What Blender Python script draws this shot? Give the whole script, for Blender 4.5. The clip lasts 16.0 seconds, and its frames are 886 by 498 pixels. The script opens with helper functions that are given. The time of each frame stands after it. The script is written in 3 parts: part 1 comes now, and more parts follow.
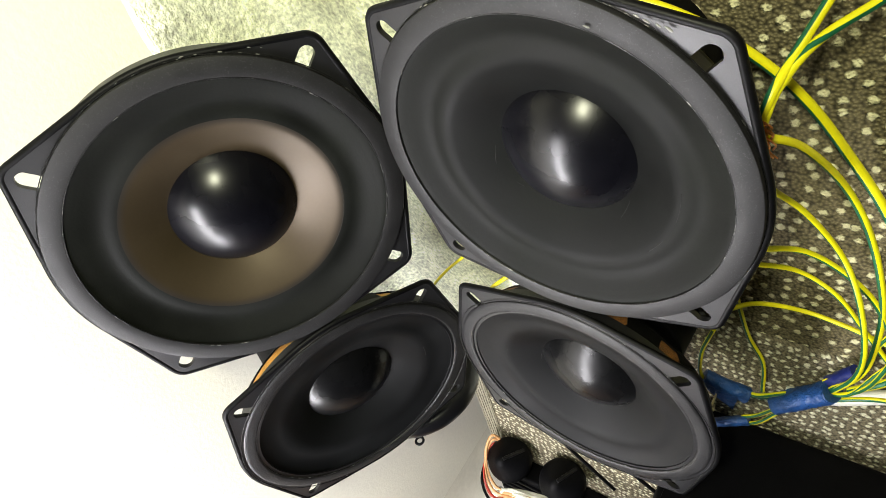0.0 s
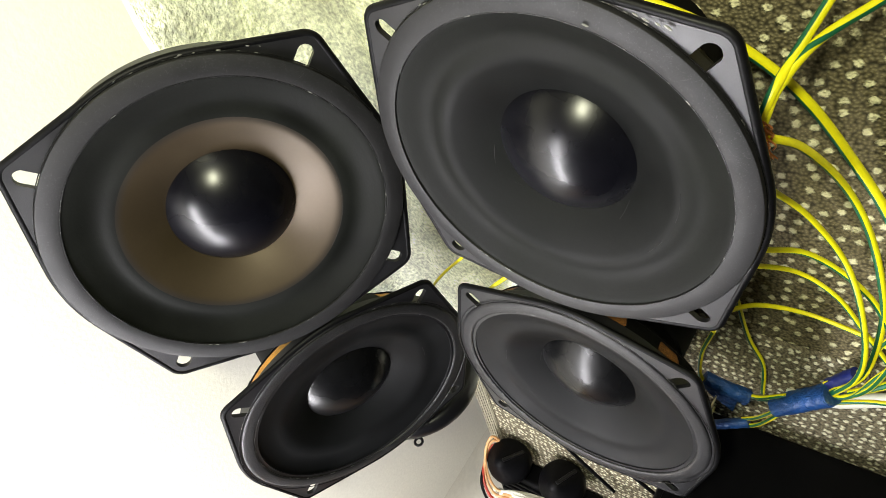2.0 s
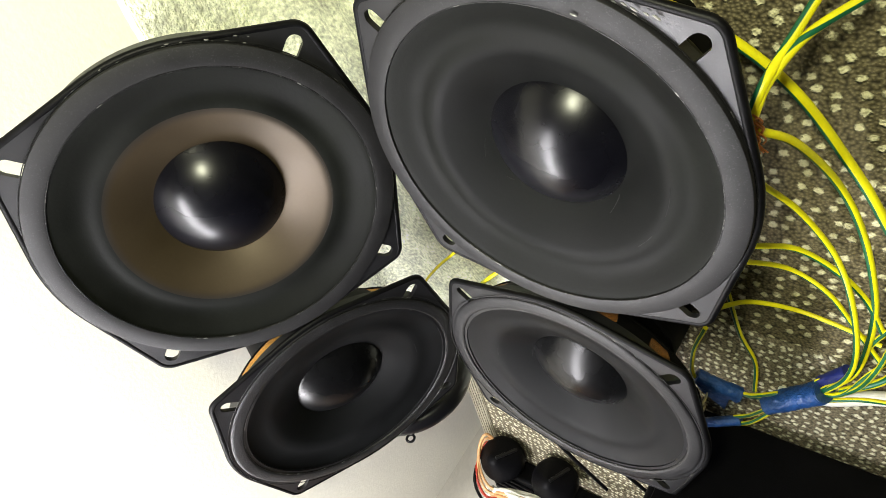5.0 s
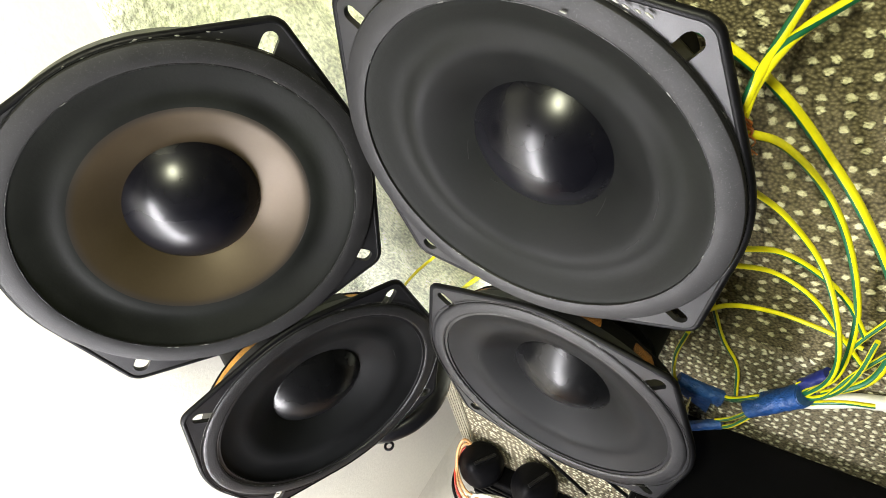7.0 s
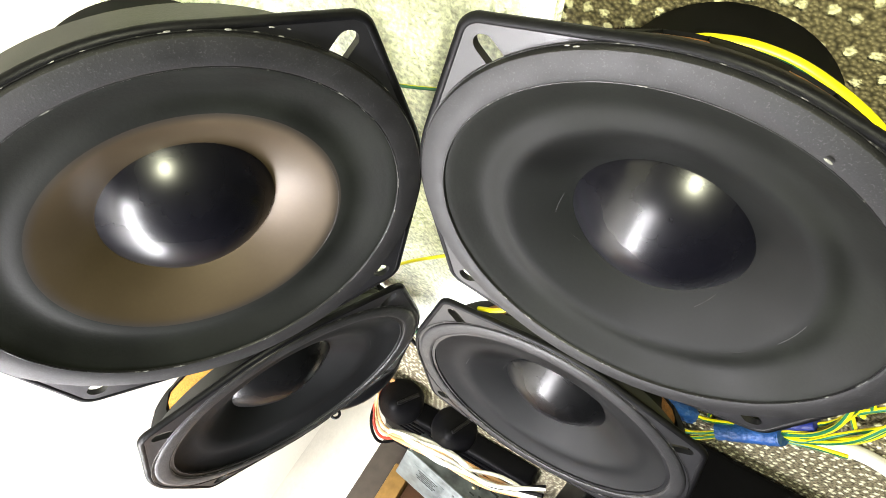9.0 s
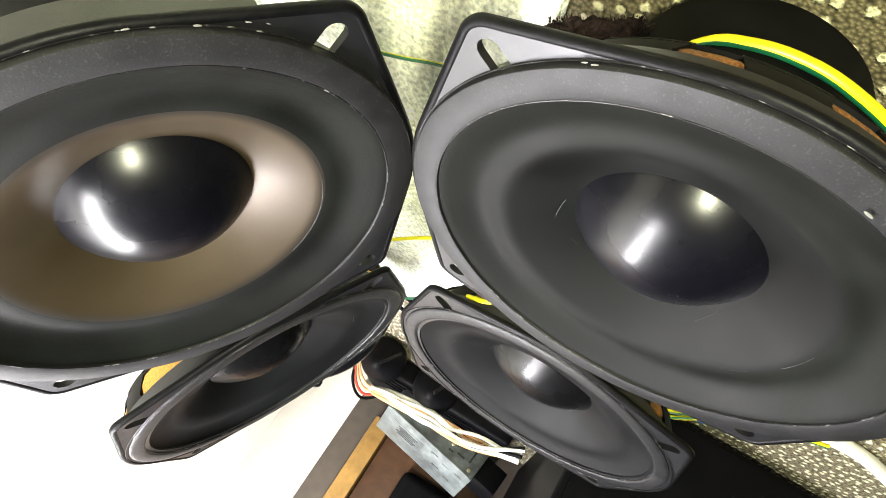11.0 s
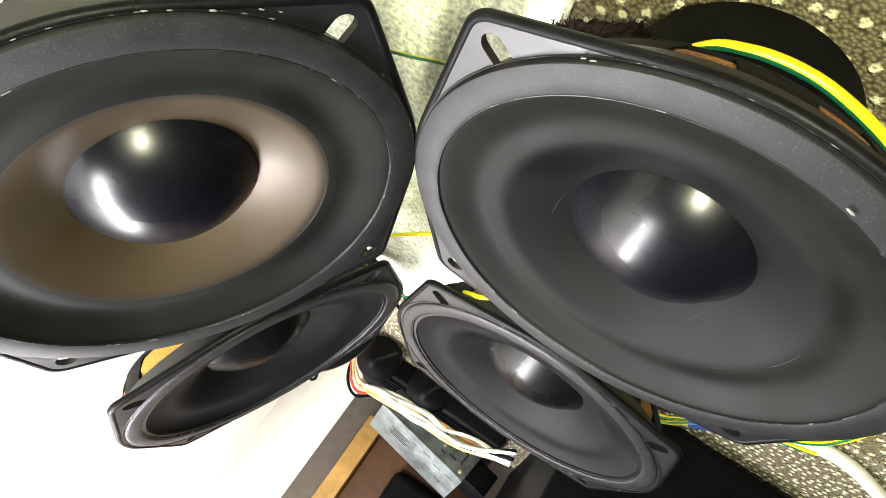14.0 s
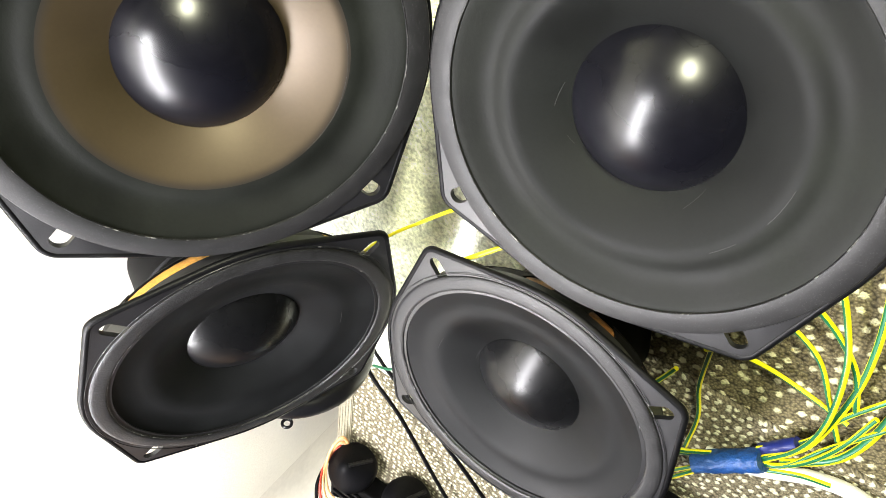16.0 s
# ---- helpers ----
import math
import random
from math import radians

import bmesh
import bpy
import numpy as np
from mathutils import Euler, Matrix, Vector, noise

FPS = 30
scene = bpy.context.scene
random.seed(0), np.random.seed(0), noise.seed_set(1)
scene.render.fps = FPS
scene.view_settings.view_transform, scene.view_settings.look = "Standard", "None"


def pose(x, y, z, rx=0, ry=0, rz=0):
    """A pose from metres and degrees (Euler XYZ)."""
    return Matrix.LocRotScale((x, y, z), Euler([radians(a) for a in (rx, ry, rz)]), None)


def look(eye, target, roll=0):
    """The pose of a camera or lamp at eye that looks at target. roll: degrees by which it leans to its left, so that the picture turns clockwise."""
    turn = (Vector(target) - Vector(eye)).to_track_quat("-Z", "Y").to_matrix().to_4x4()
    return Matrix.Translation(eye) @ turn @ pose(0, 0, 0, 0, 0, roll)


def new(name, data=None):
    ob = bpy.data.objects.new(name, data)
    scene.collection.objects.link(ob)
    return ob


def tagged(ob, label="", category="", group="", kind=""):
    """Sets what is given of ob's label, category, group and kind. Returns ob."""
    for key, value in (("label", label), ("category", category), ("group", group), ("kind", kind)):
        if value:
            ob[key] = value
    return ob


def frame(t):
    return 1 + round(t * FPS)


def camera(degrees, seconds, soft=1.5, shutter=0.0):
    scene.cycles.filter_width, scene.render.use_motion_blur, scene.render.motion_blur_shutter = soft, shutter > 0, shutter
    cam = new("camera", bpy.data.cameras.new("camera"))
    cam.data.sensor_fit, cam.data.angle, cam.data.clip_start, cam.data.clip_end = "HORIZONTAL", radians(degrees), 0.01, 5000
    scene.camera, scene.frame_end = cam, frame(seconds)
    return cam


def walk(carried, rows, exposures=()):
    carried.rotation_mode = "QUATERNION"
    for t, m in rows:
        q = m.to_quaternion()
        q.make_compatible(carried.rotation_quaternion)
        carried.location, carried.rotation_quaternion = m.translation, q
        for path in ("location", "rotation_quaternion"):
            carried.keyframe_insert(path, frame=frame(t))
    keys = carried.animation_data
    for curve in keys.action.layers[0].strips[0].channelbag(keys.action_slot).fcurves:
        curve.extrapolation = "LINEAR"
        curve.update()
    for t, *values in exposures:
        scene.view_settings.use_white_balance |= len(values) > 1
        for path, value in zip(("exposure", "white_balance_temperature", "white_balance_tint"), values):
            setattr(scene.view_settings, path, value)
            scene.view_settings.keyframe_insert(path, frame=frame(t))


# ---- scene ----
cam = camera(68.23, 16.0, soft=0.6)
PATH = [
    (0, (0.0829, -0.1982, 0.7954), (-0.0294, 0.1474, 0.4519), -19.01),
    (0.5, (0.0833, -0.1987, 0.7945), (-0.0293, 0.1475, 0.4517), -18.91),
    (1, (0.0836, -0.1990, 0.7946), (-0.0301, 0.1464, 0.4514), -18.89),
    (1.5, (0.0838, -0.1991, 0.7937), (-0.0306, 0.1470, 0.4514), -18.84),
    (2, (0.0838, -0.1979, 0.7940), (-0.0295, 0.1484, 0.4515), -18.86),
    (2.5, (0.0840, -0.1974, 0.7933), (-0.0294, 0.1481, 0.4501), -18.85),
    (3, (0.0841, -0.1980, 0.7932), (-0.0300, 0.1466, 0.4493), -18.86),
    (3.5, (0.0846, -0.1980, 0.7926), (-0.0290, 0.1471, 0.4491), -18.73),
    (6, (0.0871, -0.1977, 0.7855), (-0.0192, 0.1496, 0.4419), -17.43),
    (6.5, (0.0861, -0.1983, 0.7828), (-0.0069, 0.1527, 0.4390), -15.80),
    (7, (0.0817, -0.1923, 0.7862), (-0.0105, 0.1566, 0.4401), -16.42),
    (7.5, (0.0518, -0.1663, 0.7827), (-0.0098, 0.1737, 0.4212), -12.08),
    (8, (0.0358, -0.1423, 0.7890), (-0.0057, 0.1711, 0.4016), -7.29),
    (8.5, (0.0202, -0.1287, 0.7955), (0.0020, 0.1649, 0.3912), -2.23),
    (9, (0.0082, -0.1103, 0.8022), (0.0093, 0.1617, 0.3826), 2.49),
    (9.2, (0.0093, -0.1053, 0.7998), (0.0178, 0.1524, 0.3714), 3.85),
    (11.3, (0.0042, -0.0841, 0.8008), (0.0200, 0.1466, 0.3575), 7.83),
    (11.5, (0.0038, -0.0851, 0.8003), (0.0199, 0.1455, 0.3569), 8.18),
    (12, (0.0028, -0.0883, 0.7997), (0.0197, 0.1437, 0.3571), 8.91),
    (12.5, (0.0044, -0.0915, 0.8051), (0.0164, 0.1431, 0.3637), 7.93),
    (13, (0.0038, -0.0935, 0.8070), (0.0157, 0.1399, 0.3650), 8.34),
    (13.5, (0.0043, -0.0916, 0.8048), (0.0187, 0.1444, 0.3643), 8.87),
    (14, (0.0054, -0.0910, 0.8030), (0.0214, 0.1443, 0.3621), 9.35),
    (14.5, (0.0056, -0.0926, 0.8024), (0.0196, 0.1456, 0.3630), 9.19),
    (15, (0.0079, -0.0921, 0.8001), (0.0247, 0.1562, 0.3664), 9.62),
    (15.5, (0.0091, -0.1164, 0.7733), (0.0268, 0.1890, 0.3778), 11.14),
    (16, (0.0112, -0.1843, 0.7385), (0.0214, 0.1825, 0.3989), 10.49),
]
EXPOSURES = [(0.0, -0.91), (6.0, -0.89), (7.0, -0.60), (7.5, -0.32), (8.5, -0.02), (11.5, -0.02), (13.0, -0.14), (14.5, -0.10), (15.0, 0.08), (15.5, 0.44), (16.0, 0.14)]
walk(cam, [(t, look(eye, target, roll)) for t, eye, target, roll in PATH], EXPOSURES)

# ---- world and lights ----
world = bpy.data.worlds.new("world")
scene.world = world
world.use_nodes = True
world.node_tree.nodes["Background"].inputs["Color"].default_value = (0.9, 0.95, 1.0, 1)
world.node_tree.nodes["Background"].inputs["Strength"].default_value = 0.015

# the corner of the room: U runs along the upholstered panel, V into it
U, V = Vector((0.877, -0.48, 0)), Vector((0.48, 0.877, 0))
TURN_UV = math.degrees(math.atan2(-0.48, 0.877))


def at(u, v, z):
    return U * u + V * v + Vector((0, 0, z))


def area_lamp(name, eye, target, sx, sy, watts, colour):
    data = bpy.data.lights.new(name, "AREA")
    data.shape, data.size, data.size_y, data.energy, data.color = "RECTANGLE", sx, sy, watts, colour
    ob = new(name, data)
    ob.matrix_world = look(eye, target)
    return ob


# a cool upright strip lamp beside the wall and a small warm fixed lamp, standing in for a torch near the viewpoint
area_lamp("strip_lamp", at(-0.06, -0.43, 0.39), at(-0.10, 0.0, 0.42), 0.065, 0.61, 13.4, (0.985, 0.965, 1.0))
area_lamp("torch_lamp", (0.02, -0.27, 0.93), (0.0, 0.05, 0.55), 0.024, 0.075, 4.4, (1.0, 1.0, 0.72))
# weak overhead fill, added to lift the darks; no fitting hangs there
area_lamp("overhead_fill", (0.3, -0.7, 2.25), (0.3, -0.7, 0.0), 0.5, 0.5, 2.2, (0.97, 0.96, 1.0))


# ---- materials ----
def material(name, colour, rough=0.5, metal=0.0, grain=0.0, grain_scale=400.0, bump=0.0, bump_scale=600.0,
             stain=0.0, stain_scale=25.0, spec=0.5, coat=0.0, rough_var=0.0):
    m = bpy.data.materials.new(name)
    m.use_nodes = True
    nt = m.node_tree
    bsdf = nt.nodes["Principled BSDF"]
    bsdf.inputs["Roughness"].default_value = rough
    bsdf.inputs["Metallic"].default_value = metal
    bsdf.inputs["Specular IOR Level"].default_value = spec
    bsdf.inputs["Coat Weight"].default_value = coat
    bsdf.inputs["Coat Roughness"].default_value = 0.15
    tc = nt.nodes.new("ShaderNodeTexCoord")
    last = None
    rgb = nt.nodes.new("ShaderNodeRGB")
    rgb.outputs[0].default_value = (*colour, 1)
    last = rgb.outputs[0]
    for amount, scale, detail in ((grain, grain_scale, 3.0), (stain, stain_scale, 5.0)):
        if amount:
            n = nt.nodes.new("ShaderNodeTexNoise")
            n.inputs["Scale"].default_value, n.inputs["Detail"].default_value = scale, detail
            nt.links.new(tc.outputs["Object"], n.inputs["Vector"])
            r = nt.nodes.new("ShaderNodeMapRange")
            r.inputs["From Min"].default_value, r.inputs["From Max"].default_value = 0.3, 0.7
            r.inputs["To Min"].default_value, r.inputs["To Max"].default_value = 1 - amount, 1 + amount
            nt.links.new(n.outputs["Fac"], r.inputs["Value"])
            mul = nt.nodes.new("ShaderNodeVectorMath")
            mul.operation = "SCALE"
            nt.links.new(last, mul.inputs[0])
            nt.links.new(r.outputs["Result"], mul.inputs["Scale"])
            last = mul.outputs["Vector"]
            if rough_var and amount == stain:
                rr = nt.nodes.new("ShaderNodeMapRange")
                rr.inputs["From Min"].default_value, rr.inputs["From Max"].default_value = 0.3, 0.7
                rr.inputs["To Min"].default_value, rr.inputs["To Max"].default_value = rough - rough_var, rough + rough_var
                nt.links.new(n.outputs["Fac"], rr.inputs["Value"])
                nt.links.new(rr.outputs["Result"], bsdf.inputs["Roughness"])
    nt.links.new(last, bsdf.inputs["Base Color"])
    if bump:
        n = nt.nodes.new("ShaderNodeTexNoise")
        n.inputs["Scale"].default_value, n.inputs["Detail"].default_value = bump_scale, 4.0
        nt.links.new(tc.outputs["Object"], n.inputs["Vector"])
        b = nt.nodes.new("ShaderNodeBump")
        b.inputs["Strength"].default_value, b.inputs["Distance"].default_value = bump, 1.0 / bump_scale
        nt.links.new(n.outputs["Fac"], b.inputs["Height"])
        nt.links.new(b.outputs["Normal"], bsdf.inputs["Normal"])
    return m


def speckled_upholstery(name, dot_scale, inner, outer, pale, dark):
    """Dark woven cloth with pale woven dots in staggered rows."""
    m = material(name, (0.05, 0.043, 0.03), 0.9, spec=0.2)
    nt = m.node_tree
    bsdf = nt.nodes["Principled BSDF"]
    tc = nt.nodes.new("ShaderNodeTexCoord")
    sep = nt.nodes.new("ShaderNodeSeparateXYZ")
    nt.links.new(tc.outputs["Object"], sep.inputs[0])
    add = nt.nodes.new("ShaderNodeMath")
    add.operation = "ADD"
    nt.links.new(sep.outputs["X"], add.inputs[0])
    nt.links.new(sep.outputs["Y"], add.inputs[1])
    com = nt.nodes.new("ShaderNodeCombineXYZ")
    nt.links.new(add.outputs[0], com.inputs["X"])
    nt.links.new(sep.outputs["Z"], com.inputs["Y"])
    warp = nt.nodes.new("ShaderNodeTexNoise")
    warp.inputs["Scale"].default_value = 420.0
    nt.links.new(com.outputs[0], warp.inputs["Vector"])
    wm = nt.nodes.new("ShaderNodeVectorMath")
    wm.operation = "SCALE"
    wm.inputs["Scale"].default_value = 0.0030
    nt.links.new(warp.outputs["Color"], wm.inputs[0])
    wa = nt.nodes.new("ShaderNodeVectorMath")
    wa.operation = "ADD"
    nt.links.new(com.outputs[0], wa.inputs[0])
    nt.links.new(wm.outputs[0], wa.inputs[1])
    dots = nt.nodes.new("ShaderNodeTexVoronoi")
    dots.voronoi_dimensions = "2D"
    dots.inputs["Scale"].default_value, dots.inputs["Randomness"].default_value = dot_scale, 0.66
    nt.links.new(wa.outputs[0], dots.inputs["Vector"])
    ramp = nt.nodes.new("ShaderNodeValToRGB")
    ramp.color_ramp.elements[0].position, ramp.color_ramp.elements[0].color = inner, (1, 1, 1, 1)
    ramp.color_ramp.elements[1].position, ramp.color_ramp.elements[1].color = outer, (0, 0, 0, 1)
    nt.links.new(dots.outputs["Distance"], ramp.inputs[0])
    weave = nt.nodes.new("ShaderNodeTexVoronoi")
    weave.voronoi_dimensions = "2D"
    weave.feature = "SMOOTH_F1"
    weave.inputs["Smoothness"].default_value = 0.6
    weave.inputs["Scale"].default_value = 640.0
    nt.links.new(com.outputs[0], weave.inputs["Vector"])
    wr = nt.nodes.new("ShaderNodeValToRGB")
    wr.color_ramp.elements[0].position, wr.color_ramp.elements[0].color = 0.05, (dark[0], dark[1], dark[2], 1)
    wr.color_ramp.elements[1].position, wr.color_ramp.elements[1].color = 0.8, (dark[0] * 0.20, dark[1] * 0.20, dark[2] * 0.20, 1)
    nt.links.new(weave.outputs["Distance"], wr.inputs[0])
    mix = nt.nodes.new("ShaderNodeMix")
    mix.data_type = "RGBA"
    nt.links.new(ramp.outputs[0], mix.inputs["Factor"])
    nt.links.new(wr.outputs[0], mix.inputs["A"])
    mix.inputs["B"].default_value = (*pale, 1)
    nt.links.new(mix.outputs["Result"], bsdf.inputs["Base Color"])
    height = nt.nodes.new("ShaderNodeMath")
    height.operation = "SUBTRACT"
    nt.links.new(ramp.outputs[0], height.inputs[0])
    nt.links.new(weave.outputs["Distance"], height.inputs[1])
    b = nt.nodes.new("ShaderNodeBump")
    b.inputs["Strength"].default_value, b.inputs["Distance"].default_value = 0.8, 0.0012
    nt.links.new(height.outputs[0], b.inputs["Height"])
    nt.links.new(b.outputs["Normal"], bsdf.inputs["Normal"])
    return m


WALL = material("cream_wall_paint", (0.81, 0.79, 0.70), 0.7, grain=0.03, grain_scale=300, bump=0.10, bump_scale=420, stain=0.03, stain_scale=8)
PLUSH = material("pale_plush", (0.84, 0.86, 0.68), 0.95, grain=0.36, grain_scale=420, bump=1.0, bump_scale=380, stain=0.26, stain_scale=45, spec=0.1)
# white baseboard toned below the wall's paint, in place of shade near the floor
SHADED_BASEBOARD = material("shaded_baseboard_paint", (0.68, 0.65, 0.57), 0.6, grain=0.04, grain_scale=200, bump=0.08, bump_scale=400, stain=0.14, stain_scale=14)
UPHOLSTERY = speckled_upholstery("speckled_upholstery", 120.0, 0.16, 0.27, (0.60, 0.57, 0.35), (0.19, 0.162, 0.088))
# lower cloth: denser dots, colours raised for the brighter light there
UPHOLSTERY_LOW_LIT = speckled_upholstery("lit_dense_upholstery", 190.0, 0.18, 0.33, (0.66, 0.64, 0.47), (0.23, 0.20, 0.13))
FLOOR = material("floor_laminate", (0.058, 0.046, 0.035), 0.6, grain=0.15, grain_scale=90, stain=0.2, stain_scale=9)
CEILING = material("ceiling_paint", (0.75, 0.74, 0.70), 0.8, grain=0.03, bump=0.1, stain=0.03, stain_scale=4)
STEEL = material("black_painted_steel", (0.0048, 0.0048, 0.0060), 0.40, grain=0.3, grain_scale=1400, bump=0.10, bump_scale=2200, stain=0.25, stain_scale=60, rough_var=0.08, spec=0.50)
EDGE = material("black_rolled_edge", (0.0025, 0.0025, 0.003), 0.46, grain=0.3, grain_scale=900, bump=0.1, bump_scale=900, stain=0.3, stain_scale=70, rough_var=0.10, spec=0.11)
FOAM = material("black_foam_gasket", (0.0032, 0.0031, 0.0038), 0.56, grain=0.5, grain_scale=1700, bump=0.10, bump_scale=1900, stain=0.22, stain_scale=170, rough_var=0.05, spec=0.39)


def speckle(m, scale, pale):
    """Pale specks all over a dark foam."""
    nt = m.node_tree
    bsdf = nt.nodes["Principled BSDF"]
    old = bsdf.inputs["Base Color"].links[0].from_socket
    tc = nt.nodes.new("ShaderNodeTexCoord")
    n = nt.nodes.new("ShaderNodeTexNoise")
    n.inputs["Scale"].default_value, n.inputs["Detail"].default_value = scale, 2.0
    nt.links.new(tc.outputs["Object"], n.inputs["Vector"])
    r = nt.nodes.new("ShaderNodeMapRange")
    r.inputs["From Min"].default_value, r.inputs["From Max"].default_value = 0.60, 0.74
    nt.links.new(n.outputs["Fac"], r.inputs["Value"])
    mix = nt.nodes.new("ShaderNodeMix")
    mix.data_type = "RGBA"
    nt.links.new(r.outputs["Result"], mix.inputs["Factor"])
    nt.links.new(old, mix.inputs["A"])
    mix.inputs["B"].default_value = (*pale, 1)
    nt.links.new(mix.outputs["Result"], bsdf.inputs["Base Color"])


speckle(FOAM, 1900.0, (0.026, 0.026, 0.028))
# pale flecks that paint edge glints as well as wear
GLINT_WEAR = material("glint_wear_paint", (0.006, 0.006, 0.0065), 0.4, grain=0.4, grain_scale=900, spec=0.3)
speckle(GLINT_WEAR, 330.0, (0.22, 0.22, 0.215))
FOAM_LOW = material("sparkling_foam_gasket", (0.0065, 0.0065, 0.0073), 0.48, grain=0.6, grain_scale=1400, bump=0.25, bump_scale=1300, stain=0.3, stain_scale=120, rough_var=0.06, spec=0.40)
speckle(FOAM_LOW, 1700.0, (0.045, 0.045, 0.047))
RUBBER = material("black_rubber", (0.0046, 0.0052, 0.0044), 0.58, grain=0.14, grain_scale=700, bump=0.06, bump_scale=900, stain=0.42, stain_scale=30, rough_var=0.09, spec=0.11)
CONE = material("black_pulp_cone", (0.0028, 0.0032, 0.0030), 0.56, grain=0.16, grain_scale=800, bump=0.06, bump_scale=1100, stain=0.42, stain_scale=26, rough_var=0.10, spec=0.12)
CONE_LOW = material("dark_pressed_cone", (0.0026, 0.0029, 0.0032), 0.55, grain=0.16, grain_scale=800, bump=0.06, bump_scale=1100, stain=0.42, stain_scale=26, rough_var=0.10, spec=0.13)
CONE_TAN = material("brown_poly_cone", (0.030, 0.0220, 0.0125), 0.43, grain=0.06, grain_scale=700, stain=0.2, stain_scale=30, rough_var=0.06, spec=0.40)
CONE_TAN.node_tree.nodes["Principled BSDF"].inputs["Specular Tint"].default_value = (1.0, 0.84, 0.68, 1)
def fade_outwards(m, near, far, dark):
    """Blends a cone's colour into a darker one towards its rim."""
    nt = m.node_tree
    bsdf = nt.nodes["Principled BSDF"]
    old = bsdf.inputs["Base Color"].links[0].from_socket
    tc = nt.nodes.new("ShaderNodeTexCoord")
    flat = nt.nodes.new("ShaderNodeVectorMath")
    flat.operation = "MULTIPLY"
    flat.inputs[1].default_value = (1, 0, 1)
    nt.links.new(tc.outputs["Object"], flat.inputs[0])
    far_out = nt.nodes.new("ShaderNodeVectorMath")
    far_out.operation = "LENGTH"
    nt.links.new(flat.outputs[0], far_out.inputs[0])
    step = nt.nodes.new("ShaderNodeMapRange")
    step.interpolation_type = "SMOOTHSTEP"
    step.inputs["From Min"].default_value, step.inputs["From Max"].default_value = near, far
    nt.links.new(far_out.outputs["Value"], step.inputs["Value"])
    mix = nt.nodes.new("ShaderNodeMix")
    mix.data_type = "RGBA"
    nt.links.new(step.outputs["Result"], mix.inputs["Factor"])
    nt.links.new(old, mix.inputs["A"])
    mix.inputs["B"].default_value = (*dark, 1)
    nt.links.new(mix.outputs["Result"], bsdf.inputs["Base Color"])


fade_outwards(CONE_TAN, 0.0446, 0.0496, (0.010, 0.009, 0.008))
CAP_DULL = material("black_satin_cap", (0.0026, 0.0027, 0.0031), 0.28, grain=0.1, stain=0.2, stain_scale=40, rough_var=0.04, spec=0.22)
CAP = material("black_gloss_cap", (0.0025, 0.0025, 0.0042), 0.28, grain=0.1, stain=0.2, stain_scale=40, rough_var=0.04, spec=0.30)
MAGNET = material("black_magnet", (0.0026, 0.0026, 0.0028), 0.55, grain=0.15, stain=0.35, stain_scale=50, spec=0.08)
# amber cloth darkened in its colour for the shade inside a basket
SPIDER_SHADED = material("shaded_amber_cloth", (0.17, 0.064, 0.010), 0.6, grain=0.6, grain_scale=1300, bump=0.8, bump_scale=1300, stain=0.4, stain_scale=120)
SPIDER = material("amber_spider_cloth", (0.50, 0.235, 0.035), 0.6, grain=0.4, grain_scale=1300, bump=0.6, bump_scale=1300)
BRASS = material("tinned_brass", (0.75, 0.68, 0.5), 0.3, 1.0, stain=0.1)
YELLOW = material("yellow_insulation", (0.72, 0.66, 0.006), 0.38, grain=0.04, stain=0.08, stain_scale=90)
GREEN = material("green_insulation", (0.004, 0.095, 0.040), 0.38, grain=0.05, stain=0.1, stain_scale=90)
COPPER = material("copper_strands", (0.72, 0.30, 0.10), 0.3, 1.0, grain=0.2, stain=0.2, stain_scale=200)
RING = material("black_gloss_plastic", (0.004, 0.004, 0.005), 0.28, grain=0.1, stain=0.2, stain_scale=60, spec=0.3)
TRIM = material("grey_upholstery_tape", (0.24, 0.22, 0.16), 0.85, grain=0.3, grain_scale=500, bump=0.6, bump_scale=600, spec=0.2)
TAPE = material("blue_tape", (0.010, 0.055, 0.20), 0.46, grain=0.12, bump=0.5, bump_scale=210, stain=0.2, stain_scale=120)
NAVY = material("navy_sleeve", (0.008, 0.015, 0.11), 0.4, stain=0.15, stain_scale=100)
WHITE_PVC = material("white_cable_sheath", (0.72, 0.71, 0.64), 0.45, grain=0.04, stain=0.1, stain_scale=60)
BLACK_CASE = material("black_case", (0.0022, 0.0022, 0.0028), 0.5, grain=0.2, bump=0.15, bump_scale=1200, stain=0.2, stain_scale=30, spec=0.07)
ZINC = material("zinc_plate", (0.15, 0.17, 0.17), 0.42, 0.4, grain=0.10, grain_scale=200, stain=0.5, stain_scale=48, rough_var=0.12)
DARK_SLOT = material("dark_slot", (0.02, 0.025, 0.025), 0.6, grain=0.1)
WOOD = material("pine_wood", (0.30, 0.17, 0.045), 0.5, grain=0.12, grain_scale=120, stain=0.2, stain_scale=30)
WOOD_DARK = material("brown_wood", (0.065, 0.028, 0.011), 0.55, grain=0.15, grain_scale=120, stain=0.25, stain_scale=30)
RED_PVC = material("red_insulation", (0.40, 0.03, 0.012), 0.45, stain=0.1)
TAN_PVC = material("tan_insulation", (0.55, 0.30, 0.13), 0.45, stain=0.1)


